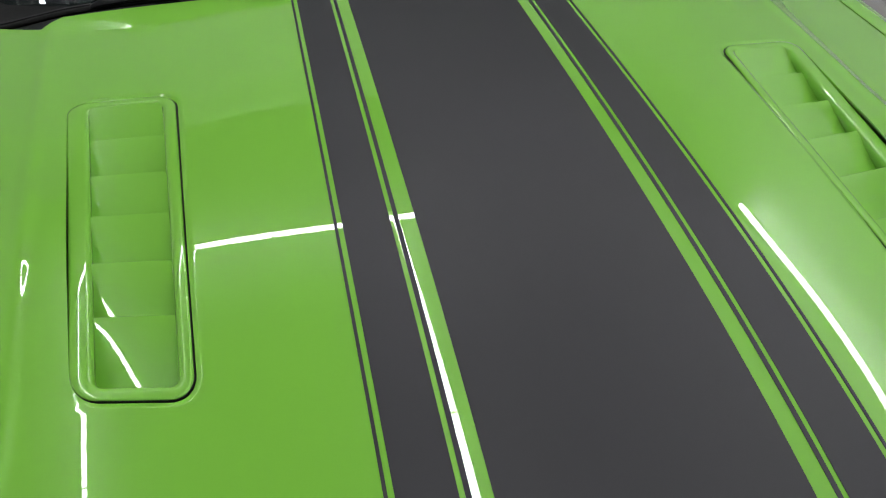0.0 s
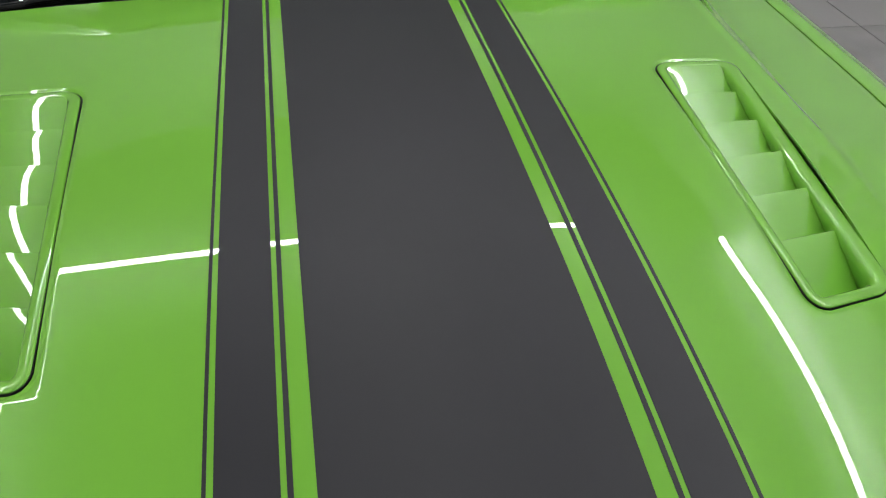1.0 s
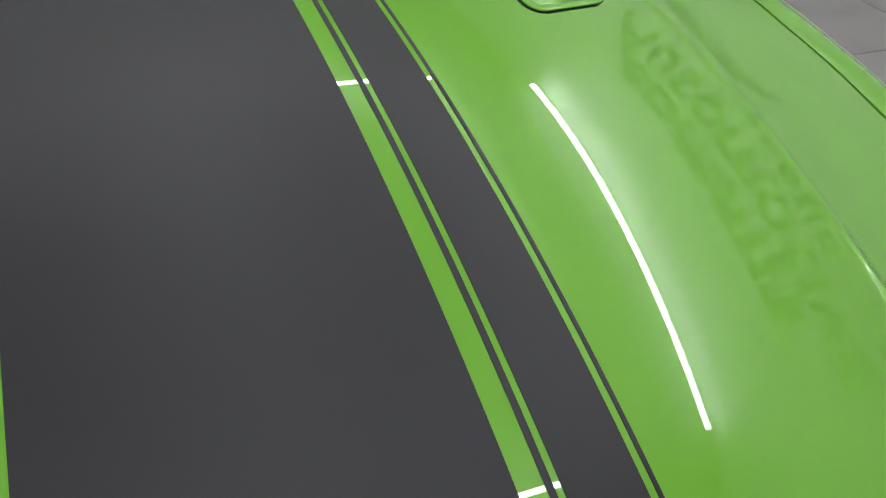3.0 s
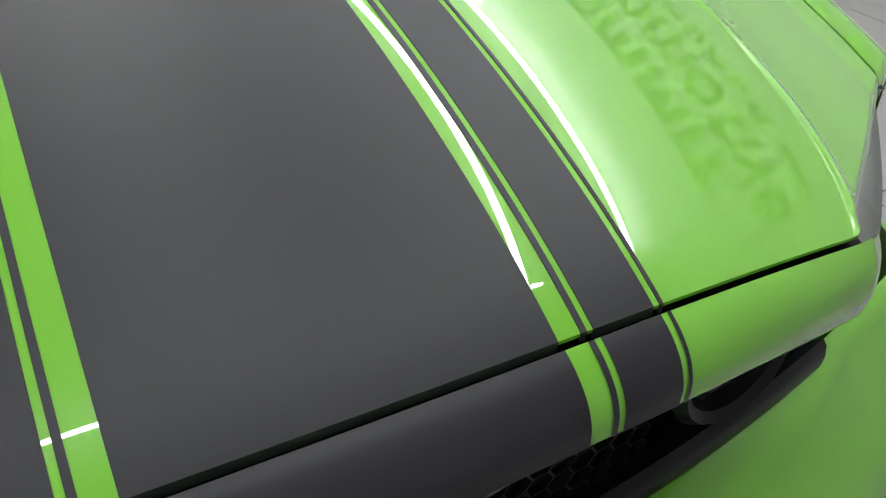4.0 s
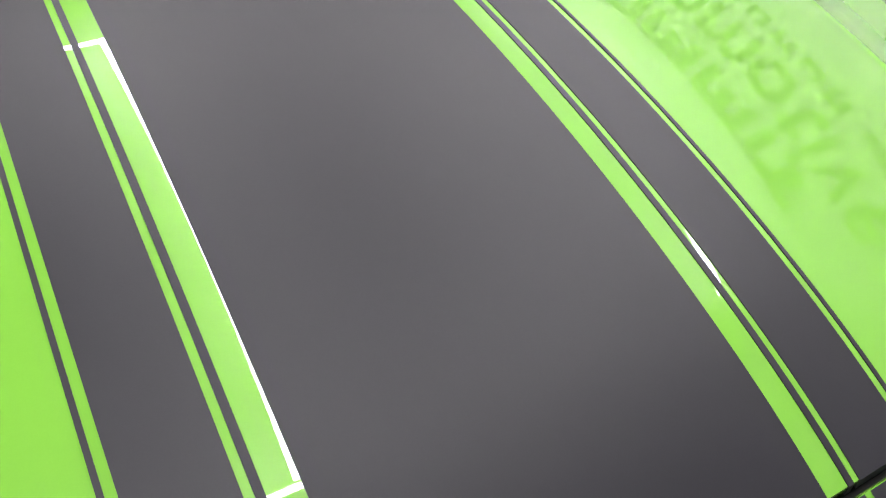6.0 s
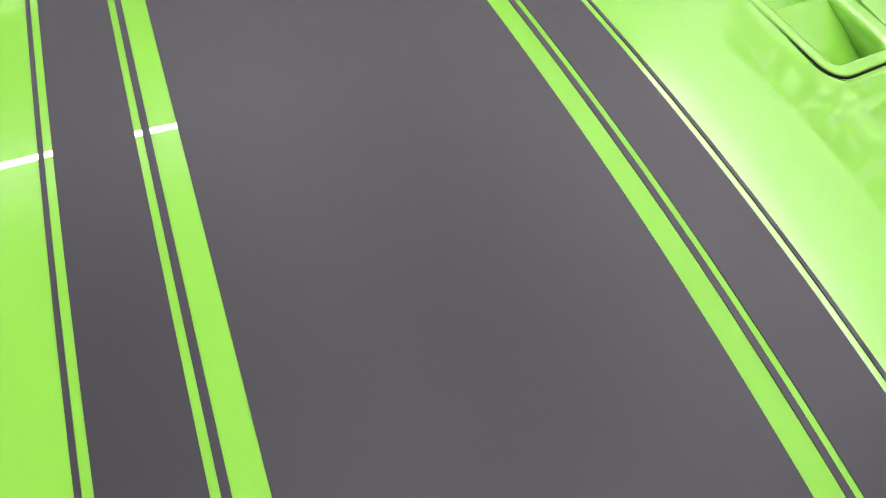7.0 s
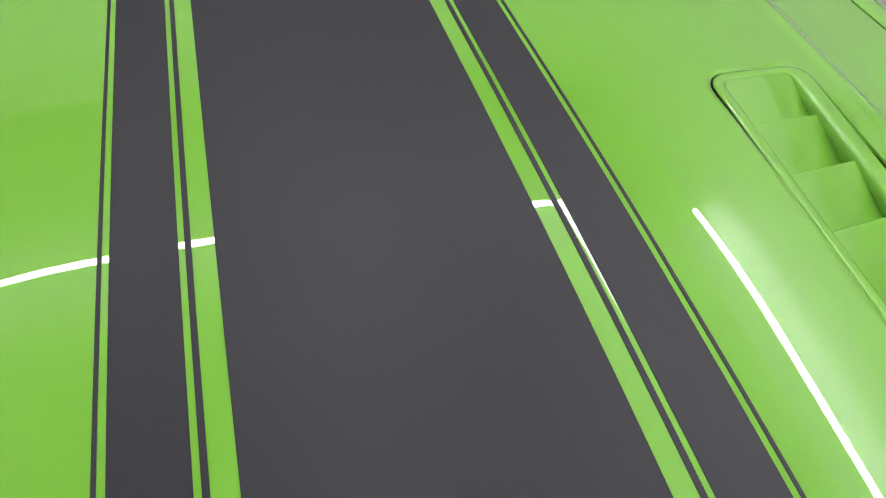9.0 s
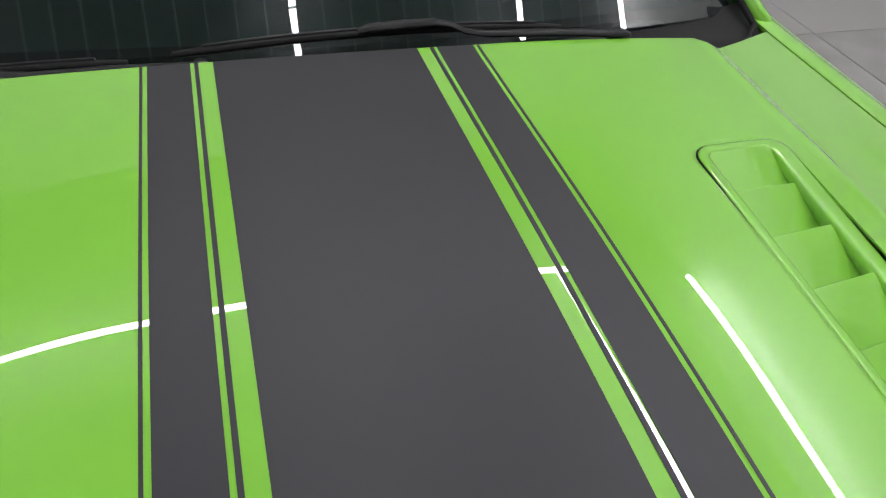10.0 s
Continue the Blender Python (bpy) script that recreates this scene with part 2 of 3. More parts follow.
def write(sign, word, base, y0, y1, x):
    """A word on the east wall, each letter a mesh of its own, from y0 to y1."""
    glyphs, total = [], 0.0
    for ch in word:
        cu = bpy.data.curves.new("letter", "FONT")
        cu.body, cu.extrude, cu.resolution_u = ch, 0.012, 8
        ob = bpy.data.objects.new("letter", cu)
        scene.collection.objects.link(ob)
        me = bpy.data.meshes.new_from_object(ob.evaluated_get(bpy.context.evaluated_depsgraph_get()))
        bpy.data.objects.remove(ob)
        lo, hi = min(v.co.x for v in me.vertices), max(v.co.x for v in me.vertices)
        me.materials.clear()
        me.materials.append(SIGN)
        glyphs.append((me, lo, total))
        total += hi - lo + 0.075
    size = (y0 - y1) / (total - 0.075)
    for me, lo, at in glyphs:
        ob = new("letter", me)
        ob.parent = sign
        ob.matrix_basis = Matrix(((0, 0, -1, x), (-size, 0, 0, y0 - (at - lo) * size), (0, size, 0, base), (0, 0, 0, 1)))


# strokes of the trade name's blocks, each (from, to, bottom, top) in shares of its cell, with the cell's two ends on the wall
NAME_BLOCKS = (
    (3.33, 2.96, ((0, 1, 0, 0.22), (0, 1, 0.39, 0.61), (0, 1, 0.78, 1))),
    (2.88, 2.47, ((0, 0.27, 0, 1), (0.73, 1, 0, 1), (0.27, 0.73, 0, 0.22), (0.27, 0.73, 0.82, 1))),
    (2.38, 1.83, ((0, 0.2, 0, 1), (0.4, 0.6, 0.2, 1), (0.8, 1, 0, 1), (0.2, 0.4, 0.74, 1), (0.6, 0.8, 0.74, 1))),
    (1.73, 1.19, ((0, 0.2, 0, 1), (0.4, 0.6, 0.2, 1), (0.8, 1, 0, 1), (0.2, 0.4, 0.74, 1), (0.6, 0.8, 0.74, 1))),
    (1.09, 0.97, ((0, 1, 0, 1),)),
    (0.92, 0.46, ((0, 1, 0.76, 1), (0.3, 0.7, 0, 0.70))),
)
# small rows of plain bars: bottom, height, first and last end, count, share of the pitch that a bar fills
SMALL_ROWS = ((2.10, 0.14, 3.46, 0.92, 10, 0.66), (2.10, 0.09, 0.80, 0.26, 4, 0.62), (1.69, 0.09, 3.36, 2.06, 11, 0.5))


def build_sign():
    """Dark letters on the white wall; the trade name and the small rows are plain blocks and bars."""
    sign = new("wall_sign")
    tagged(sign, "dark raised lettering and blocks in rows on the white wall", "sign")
    x = ROOM[1] - 0.012
    for y0, y1, strokes in NAME_BLOCKS:
        bars = [block(0.02, (y0 - y1) * (q - p) + 0.0004, 0.31 * (t - b), at=(x, y0 + (y1 - y0) * (p + q) / 2, 2.865 + 0.31 * (b + t) / 2)) for p, q, b, t in strokes]
        part("letter_block", join(*bars), SIGN, sign, smooth=False)
    write(sign, "Automotive", 2.39, 3.64, 0.06, x)
    for z, tall, y0, y1, n, fill in SMALL_ROWS:
        w = (y0 - y1) / n
        for i in range(n):
            yc = y0 - w * (i + 0.5)
            bars = [block(0.02, w * fill * 0.28, tall, at=(x, yc + w * fill * 0.36, z + tall / 2)), block(0.02, w * fill * 0.28, tall, at=(x, yc - w * fill * 0.36, z + tall / 2)),
                    block(0.016, w * fill * 0.5, tall * 0.22, at=(x, yc, z + tall * (0.89 if i % 2 else 0.11)))]
            part("letter_bar", join(*bars), SIGN, sign, smooth=False)


# ---- car ----
def front_bound(x):
    """The bonnet's front edge: along the nose panel, then slanting back over the headlamp."""
    x = abs(x)
    return front_edge(x) if x < EDGE_X else front_edge(EDGE_X) + (x - EDGE_X) * 0.65


def rear_bound(x):
    return rear_edge(min(abs(x), 0.568)) - 1.0 * max(0.0, min(abs(x), 0.596) - 0.568) + 0.54 * max(0.0, abs(x) - 0.596)


MARGIN = 0.012


def lip(x, v):
    """How far the rounded edge over the headlamp turns down."""
    d = v - front_bound(x)
    return -0.012 * max(0.0, 1 - max(0.0, d) / 0.016) ** 2 * ramp_up(abs(x), EDGE_X, EDGE_X + 0.03)


def column(u, v):
    """x of a mesh line: 0..1 up to the vent, 1..2 across it, 2..3 over the ridge out to the joint with the wing."""
    a = abs(u)
    t = (v - VENT[0][1]) / (VENT[2][1] - VENT[0][1])
    xi = VENT[0][0] + (VENT[2][0] - VENT[0][0]) * t - MARGIN
    xo = VENT[1][0] + (VENT[3][0] - VENT[1][0]) * t + MARGIN
    if a <= 1:
        x = a * xi
    elif a <= 2:
        x = xi + (xo - xi) * (a - 1)
    else:
        knots = ((2.0, xo), (2.2, ridge(v) - 0.016), (2.6, ridge(v) + 0.024), (3.0, shut(v)))
        x = interp(a, knots)
    return math.copysign(x, u)


def row(u, w):
    """v of a mesh line: 0..1 up to the vent, 1..2 along it, 2..3 back to the windscreen."""
    q = max(0.0, min(1.0, abs(u) - 1))
    v1 = VENT[0][1] + (VENT[1][1] - VENT[0][1]) * q - MARGIN
    v2 = VENT[2][1] + (VENT[3][1] - VENT[2][1]) * q + MARGIN
    if w <= 1:
        v0 = 0.05
        for _ in range(12):
            v0 = front_bound(column(u, v0))
        return v0 + (v1 - v0) * w
    if w <= 2:
        return v1 + (v2 - v1) * (w - 1)
    v3 = 1.36
    for _ in range(6):
        v3 = rear_bound(column(u, v3))
    return v2 + (v3 - v2) * (w - 2)


def build_hood(car):
    half = steps(0, 1, 56) + steps(1, 2, 14)[1:] + steps(2, 2.2, 10)[1:] + steps(2.2, 2.6, 44)[1:] + steps(2.6, 3, 44)[1:]
    us = [-u for u in half[:0:-1]] + half
    ws = [0, 0.003, 0.007, 0.011, 0.016, 0.022, 0.028, 0.035] + steps(0.045, 1, 68) + steps(1, 2, 52)[1:] + steps(2, 3, 32)[1:]
    bm = bmesh.new()
    flat, table = {}, {}
    for j, w in enumerate(ws):
        for i, u in enumerate(us):
            v = row(u, w)
            x = column(u, v)
            table[i, j] = bm.verts.new(surface(x, v, lip(x, v)))
            flat[i, j] = (x, v)

    def inside(i, j):
        return 1 < abs((us[i] + us[i + 1]) / 2) < 2 and 1 < (ws[j] + ws[j + 1]) / 2 < 2
    for j in range(len(ws) - 1):
        for i in range(len(us) - 1):
            if not inside(i, j):
                bm.faces.new((table[i, j], table[i + 1, j], table[i + 1, j + 1], table[i, j + 1]))
    # the round-cornered hole of each vent
    for sign in (-1, 1):
        cols = [i for i, u in enumerate(us) if 0.999 < sign * u < 2.001]
        rows_ = [j for j, w in enumerate(ws) if 0.999 < w < 2.001]
        loop = ([(i, rows_[0]) for i in cols[:-1]] + [(cols[-1], j) for j in rows_[:-1]]
                + [(i, rows_[-1]) for i in cols[:0:-1]] + [(cols[0], j) for j in rows_[:0:-1]])
        last = [table[p] for p in loop]
        for line, h in ((outline(-0.0090), 0.0), (outline(-0.0070), -0.0004), (outline(-0.0048), -0.0016), (outline(-0.0030), -0.0022)):
            spots = [onto_rim(*flat[p], line) for p in loop]
            ring = [bm.verts.new(surface(x, v, h * (1 - ramp_up(a, 0.75, 0.98)))) for x, v, a in spots]
            for k in range(len(loop)):
                m = (k + 1) % len(loop)
                if (last[k].co - last[m].co).length < 1e-6 and (ring[k].co - ring[m].co).length < 1e-6:
                    continue
                bm.faces.new((last[k], last[m], ring[m], ring[k]))
            last = ring
    bmesh.ops.remove_doubles(bm, verts=[v for v in bm.verts], dist=0.00002)
    bmesh.ops.recalc_face_normals(bm, faces=bm.faces)
    bm.normal_update()
    if sum(f.normal.z for f in bm.faces) < 0:
        bmesh.ops.reverse_faces(bm, faces=bm.faces)
    thicken(bm, 0.003)
    hood = part("bonnet", bm, PAINT, car, "glossy lime green bonnet with matte charcoal stripes")
    bounds = [(-STRIPES[0], STRIPES[0], "stripe")]
    for s in (-1, 1):
        for a, b, n in ((1, 2, "pinstripe"), (3, 4, "stripe"), (5, 6, "pinstripe")):
            bounds.append((s * STRIPES[a], s * STRIPES[b], n))
    for a, b, n in bounds:
        a, b = min(a, b), max(a, b)
        sheet = grid(lambda x, w: surface(x, front_edge(x) * (1 - w) + rear_edge(x) * w, 0.0007),
                     steps(a, b, 24 if b - a > 0.1 else 6), steps(-0.0003, 0.9995, 150))
        part(n, thicken(sheet, 0.0080), VINYL, hood, "matte charcoal vinyl stripe")
    return hood


def narrow(a, inset):
    """The rim is broader on the vent's outer side, where it also closes up to the bonnet."""
    return a * (1 - 0.05 * ramp_up(inset, 0.003, 0.011)) + 0.022 * ramp_up(a, 0.7, 1.0) * (1 - ramp_up(inset, -0.001, 0.006))


def vent_point(sign, a, b, h):
    x, v = vent_xy(a, b)
    return surface(sign * x, v, h)


def rounded(n, ra, rb, inset):
    """Outline of the vent in (a, b): a rectangle, inset and with rounded corners."""
    ia, ib = inset / 0.115, inset / 0.48
    ra, rb = max(0.03, ra - ia), max(0.01, rb - ib)
    pts = []
    for ca, cb, a0 in ((1 - ia - ra, ib + rb, -90), (1 - ia - ra, 1 - ib - rb, 0), (ia + ra, 1 - ib - rb, 90), (ia + ra, ib + rb, 180)):
        for k in range(n + 1):
            t = radians(a0 + 90 * k / n)
            pts.append((ca + ra * math.cos(t), cb + rb * math.sin(t)))
    return pts


def onto_rim(x, v, line):
    """The point of the vent's outer outline that lies nearest to (x, v)."""
    sign = math.copysign(1, x)
    a, b = vent_ab(abs(x), v)
    best = min(line, key=lambda p: ((p[0] - a) * 0.115) ** 2 + ((p[1] - b) * 0.48) ** 2)
    px, pv = vent_xy(*best)
    return sign * px, pv, best[0]


def outline(inset):
    """A dense closed outline."""
    pts = rounded(24, 0.20, 0.055, inset)
    out = []
    for (a, b), (c, d) in zip(pts, pts[1:] + pts[:1]):
        n = 60 if math.hypot((c - a) * 0.115, (d - b) * 0.48) > 0.02 else 1
        out += [(a + (c - a) * k / n, b + (d - b) * k / n) for k in range(n)]
    return out


def build_vent(car, sign):
    """A recessed vent: a rim with a groove round it, side walls, a floor and six sloping blades."""
    profile = [(-0.0010, -0.012), (-0.0009, -0.0012), (-0.0004, 0.0001), (0.0006, 0.0008), (0.0022, 0.0011), (0.0060, 0.0011), (0.0090, 0.0008), (0.0115, 0.0001),
               (0.0135, -0.0016), (0.0147, -0.0045), (0.0150, -0.010), (0.0085, -0.030), (-0.0050, -0.072)]
    bm = bmesh.new()
    rings = [[bm.verts.new(vent_point(sign, narrow(a, i), b, h)) for a, b in rounded(8, 0.20, 0.055, i)] for i, h in profile]
    for p, q in zip(rings, rings[1:]):
        for k in range(len(p)):
            bm.faces.new((p[k], p[(k + 1) % len(p)], q[(k + 1) % len(p)], q[k]))
    bm.faces.new(rings[-1])
    vent = part("hood_vent", bm, PAINT, car, "recessed green louvred bonnet vent with a raised rim")
    # black ring along the groove and up the rim's outer wall
    rim_joint = bmesh.new()
    rings = [[rim_joint.verts.new(vent_point(sign, narrow(a, i), b, h)) for a, b in rounded(8, 0.20, 0.055, i)]
             for i, h in ((-0.0036, -0.0046), (-0.0019, -0.0046), (-0.0016, -0.0012), (-0.0008, -0.0008))]
    for p, q in zip(rings, rings[1:]):
        for k in range(len(p)):
            m = (k + 1) % len(p)
            rim_joint.faces.new((p[k], p[m], q[m], q[k]))
    part("rim_joint", rim_joint, RUBBER, vent, "thin black joint round the rim")
    ia, ib = 0.0152 / 0.115, 0.0152 / 0.48
    n = 6
    pitch = (1 - 2 * ib) / n
    for i in range(n):
        last = i == n - 1
        b1 = 1 - ib * 0.80 if last else ib + pitch * (i + 1) + 0.022
        low = 0.0004 if last else 0.0088
        bl = bmesh.new()
        rows = []
        # from the deep front up to the rear edge, which rolls over
        run = [(b1 - pitch * (1.3 if last else 1.16) * (1 - t), low + (0.034 if last else 0.030) * (1 - t) ** 1.15) for t in steps(0, 1, 12)]
        if not last:
            run += [(b1 + 0.0014, low + 0.0005), (b1 + 0.0022, low + 0.0016), (b1 + 0.0024, low + 0.0040)]
        for b, depth in run:
            rows.append([bl.verts.new(vent_point(sign, 0.475 + (q - 0.5) * (0.95 * (1 - 2 * ia) + 5.4 * max(0.0, depth - 0.009)), max(ib, b) + 0.004 * depth, -depth)) for q in steps(0, 1, 18)])
        for p, q in zip(rows, rows[1:]):
            for k in range(18):
                bl.faces.new((p[k], p[k + 1], q[k + 1], q[k]))
        part("louvre", thicken(bl, 0.0015), PAINT, vent)
    return vent


NOSE = [(0.0, -0.0072, -0.0012), (0.2, -0.0180, -0.0062), (0.4, -0.0285, -0.0132), (0.6, -0.0375, -0.0222), (0.8, -0.0438, -0.0345), (1.0, -0.0455, -0.0490)]


def nose_fn(x, s):
    """The narrow panel before the bonnet: s runs from the joint over the round edge to the grille's upper edge."""
    y0 = surface(x, front_edge(x)).y
    z0 = surface(x, front_edge(x)).z
    k = max(i for i in range(len(NOSE) - 1) if s >= NOSE[i][0] - 1e-9)
    (a, ya, za), (b, yb, zb) = NOSE[k], NOSE[k + 1]
    lo, hi = NOSE[max(0, k - 1)], NOSE[min(len(NOSE) - 1, k + 2)]
    t = (s - a) / (b - a)

    def smooth(p, q, m, n):
        m, n = m * (b - a), n * (b - a)
        return p * (1 + 2 * t) * (1 - t) ** 2 + m * t * (1 - t) ** 2 + q * t * t * (3 - 2 * t) - n * t * t * (1 - t)
    dy = smooth(ya, yb, (yb - lo[1]) / (b - lo[0]), (hi[1] - ya) / (hi[0] - a))
    dz = smooth(za, zb, (zb - lo[2]) / (b - lo[0]), (hi[2] - za) / (hi[0] - a))
    return Vector((x, y0 + dy + 0.12 * x * x * s + 6.0 * max(0.0, abs(x) - 0.44) ** 2, z0 + dz * (1 + 2.2 * x * x)))


def nose_over(x, s, lift=0.0009):
    a, b = max(0, s - 0.03), min(1, s + 0.03)
    t = nose_fn(x, b) - nose_fn(x, a)
    n = Vector((0, t.z, -t.y)).normalized()
    return nose_fn(x, s) + n * lift


def build_nose(car):
    nose = part("nose_panel", thicken(grid(nose_fn, steps(-0.478, 0.478, 80), steps(0, 1, 40)), 0.004, Vector((0, 0.5, -0.87))), PAINT, car,
                "lime green nose panel above the grille with matte stripes")
    bounds = [(-STRIPES[0], STRIPES[0], "stripe")]
    for s in (-1, 1):
        for a, b, n in ((1, 2, "pinstripe"), (3, 4, "stripe"), (5, 6, "pinstripe")):
            bounds.append((s * STRIPES[a], s * STRIPES[b], n))
    for a, b, n in bounds:
        a, b = min(a, b), max(a, b)
        part(n, grid(nose_over, steps(a, b, 24 if b - a > 0.1 else 5), steps(0.004, 0.999, 30)), VINYL, nose,
             "matte charcoal vinyl stripe")
    def seal(x, t):
        a_ = surface(x, front_edge(x), -0.011) + Vector((0, 0.006, 0))
        b_ = nose_fn(x, 0) + Vector((0, 0.0, -0.011))
        return a_ + (b_ - a_) * t
    gap = grid(seal, steps(-0.46, 0.46, 60), steps(0, 1, 3))
    part("bonnet_seal", gap, RUBBER, car)
    return nose


def lip_y(x):
    return 0.008 + 0.22 * x * x


def build_front(car):
    # grille: dark backing and a honeycomb of bars
    back = grid(lambda x, z: Vector((x, 0.055 + 0.25 * x * x, z)), steps(-0.50, 0.50, 30), steps(0.50, 0.735, 4))
    grille = part("grille", thicken(back, 0.01, Vector((0, 1, 0))), BLACK, car, "black honeycomb grille under the nose")
    hexes = bmesh.new()
    rx, rz = 0.0150, 0.0120
    for row in range(17):
        for col in range(-7, 8):
            cx = (col + (row % 2) * 0.5) * rx * 3
            cz = 0.560 + row * rz * 0.866
            if abs(cx) > 0.285:
                continue
            vs = []
            for k in range(6):
                t = radians(60 * k)
                for q in (1.0, 0.92):
                    x = cx + rx * q * math.cos(t)
                    vs.append(hexes.verts.new((x, 0.024 + 0.26 * x * x, cz + rz * q * math.sin(t))))
            for k in range(6):
                a, b = 2 * k, (2 * k + 2) % 12
                hexes.faces.new((vs[a], vs[b], vs[b + 1], vs[a + 1]))
    part("honeycomb", thicken(hexes, 0.007, Vector((0, 1, 0))), MESH, grille, "black honeycomb bars", smooth=False)
    # lower frame of the grille
    prof = [(0.11, 0.556), (0.03, 0.562), (0.010, 0.570), (0.0, 0.580), (-0.006, 0.575), (-0.009, 0.562), (-0.008, 0.548), (0.004, 0.540)]
    part("grille_frame", grid(lambda x, i: Vector((x, lip_y(x) + prof[i][0], prof[i][1])), steps(-0.54, 0.54, 60), list(range(len(prof)))), SATIN, car,
         "satin black lower grille frame")
    # bumper: a ledge that narrows outwards, a soft crease, a sloping face and the apron
    def bumper(x, i):
        ax = abs(x)
        f = 0.006 + 0.044 * max(0.0, 1 - (ax / 0.60) ** 3)
        z1 = 0.547 - 0.58 * f
        prof = [(0.006, 0.546), (0.0, 0.5465), (-f * 0.45, 0.547 - 0.24 * f), (-f * 0.85, 0.547 - 0.47 * f), (-f, z1), (-f - 0.004, z1 - 0.0035), (-f - 0.008, z1 - 0.009),
                (-f - 0.018, z1 - 0.026), (-0.082, 0.452), (-0.102, 0.418), (-0.116, 0.385), (-0.122, 0.35), (-0.118, 0.30),
                (-0.104, 0.25), (-0.085, 0.20), (-0.04, 0.17)]
        dy, z = prof[i]
        bend = max(0.0, ax - 0.77) / 0.2 * math.pi / 2
        out = min(ax, 0.77) + 0.12 * math.sin(bend)
        return Vector((math.copysign(out, x), lip_y(out) + dy * math.cos(bend) + 0.30 * (1 - math.cos(bend)), z))
    part("front_bumper", thicken(grid(bumper, steps(-0.97, 0.97, 120), list(range(16))), 0.006, Vector((0, 1, 0))), PAINT, car, "lime green front bumper")
    # emblem: a long plain chrome shape with a bevelled face
    rim = [(-105, -14), (-96, -4), (-84, 4), (-70, 10), (-50, 13), (-46, 20), (-34, 14), (-10, 14), (15, 15), (35, 14), (50, 10), (66, 14), (90, 17), (118, 21),
           (130, 16), (100, 9), (72, 3), (52, -2), (40, -4), (34, -14), (20, -22), (10, -26), (16, -15), (4, -9), (-22, -10), (-30, -20), (-46, -27), (-40, -14),
           (-56, -8), (-72, -8), (-86, -12), (-98, -20)]
    shape = bmesh.new()
    back_face = shape.faces.new([shape.verts.new((0.004 + x * 0.00089, 0.2 * (x / 1000) ** 2, 0.6755 + z * 0.00089)) for x, z in rim])
    out = bmesh.ops.extrude_face_region(shape, geom=[back_face])
    bmesh.ops.translate(shape, vec=(0, -0.005, 0), verts=[g for g in out["geom"] if isinstance(g, bmesh.types.BMVert)])
    front = [g for g in out["geom"] if isinstance(g, bmesh.types.BMFace)]
    for inset, rise in ((0.0012, -0.0024), (0.0014, -0.0016)):
        bmesh.ops.inset_region(shape, faces=front, thickness=inset, depth=0.0)
        bmesh.ops.translate(shape, vec=(0, rise, 0), verts=list({v for f in front for v in f.verts}))
    bmesh.ops.triangulate(shape, faces=[f for f in shape.faces if len(f.verts) > 4])
    emblem = part("emblem", shape, CHROME, car, "chrome emblem in the middle of the grille")
    for x, z in ((-0.05, 0.672), (0.03, 0.676)):
        part("mount", sweep([(x, 0.002, z), (x, 0.03, z)], 0.006, 8), BLACK, emblem)
    for s in (-1, 1):
        fog = new("fog_lamp")
        fog.parent = car
        tagged(fog, label="round fog lamp set in the grille")
        c = Vector((s * 0.345, 0.030, 0.660))

        def ring(r0, r1, d0, d1, n=28):
            b = bmesh.new()
            loops = []
            for r_, d_ in ((r0, d0), ((r0 + r1) / 2, min(d0, d1) - 0.006), (r1, d1), (r1 - 0.004, d1 + 0.03)):
                loops.append([b.verts.new(c + Vector((r_ * math.cos(2 * math.pi * k / n), d_, r_ * math.sin(2 * math.pi * k / n)))) for k in range(n)])
            for p, q in zip(loops, loops[1:]):
                for k in range(n):
                    b.faces.new((p[k], p[(k + 1) % n], q[(k + 1) % n], q[k]))
            return b
        part("ring", ring(0.064, 0.046, 0.0, -0.004), SATIN, fog, "satin black bezel")
        lens = bmesh.new()
        bmesh.ops.create_uvsphere(lens, u_segments=24, v_segments=12, radius=0.047, matrix=Matrix.Translation(c + Vector((0, 0.014, 0))) @ Matrix.Diagonal((1, 0.35, 1, 1)))
        part("lens", lens, LENS, fog, "clear lens")
        bowl = bmesh.new()
        bmesh.ops.create_uvsphere(bowl, u_segments=24, v_segments=12, radius=0.046, matrix=Matrix.Translation(c + Vector((0, 0.04, 0))) @ Matrix.Diagonal((1, 0.3, 1, 1)))
        part("reflector", bowl, CHROME, fog, "chrome reflector")


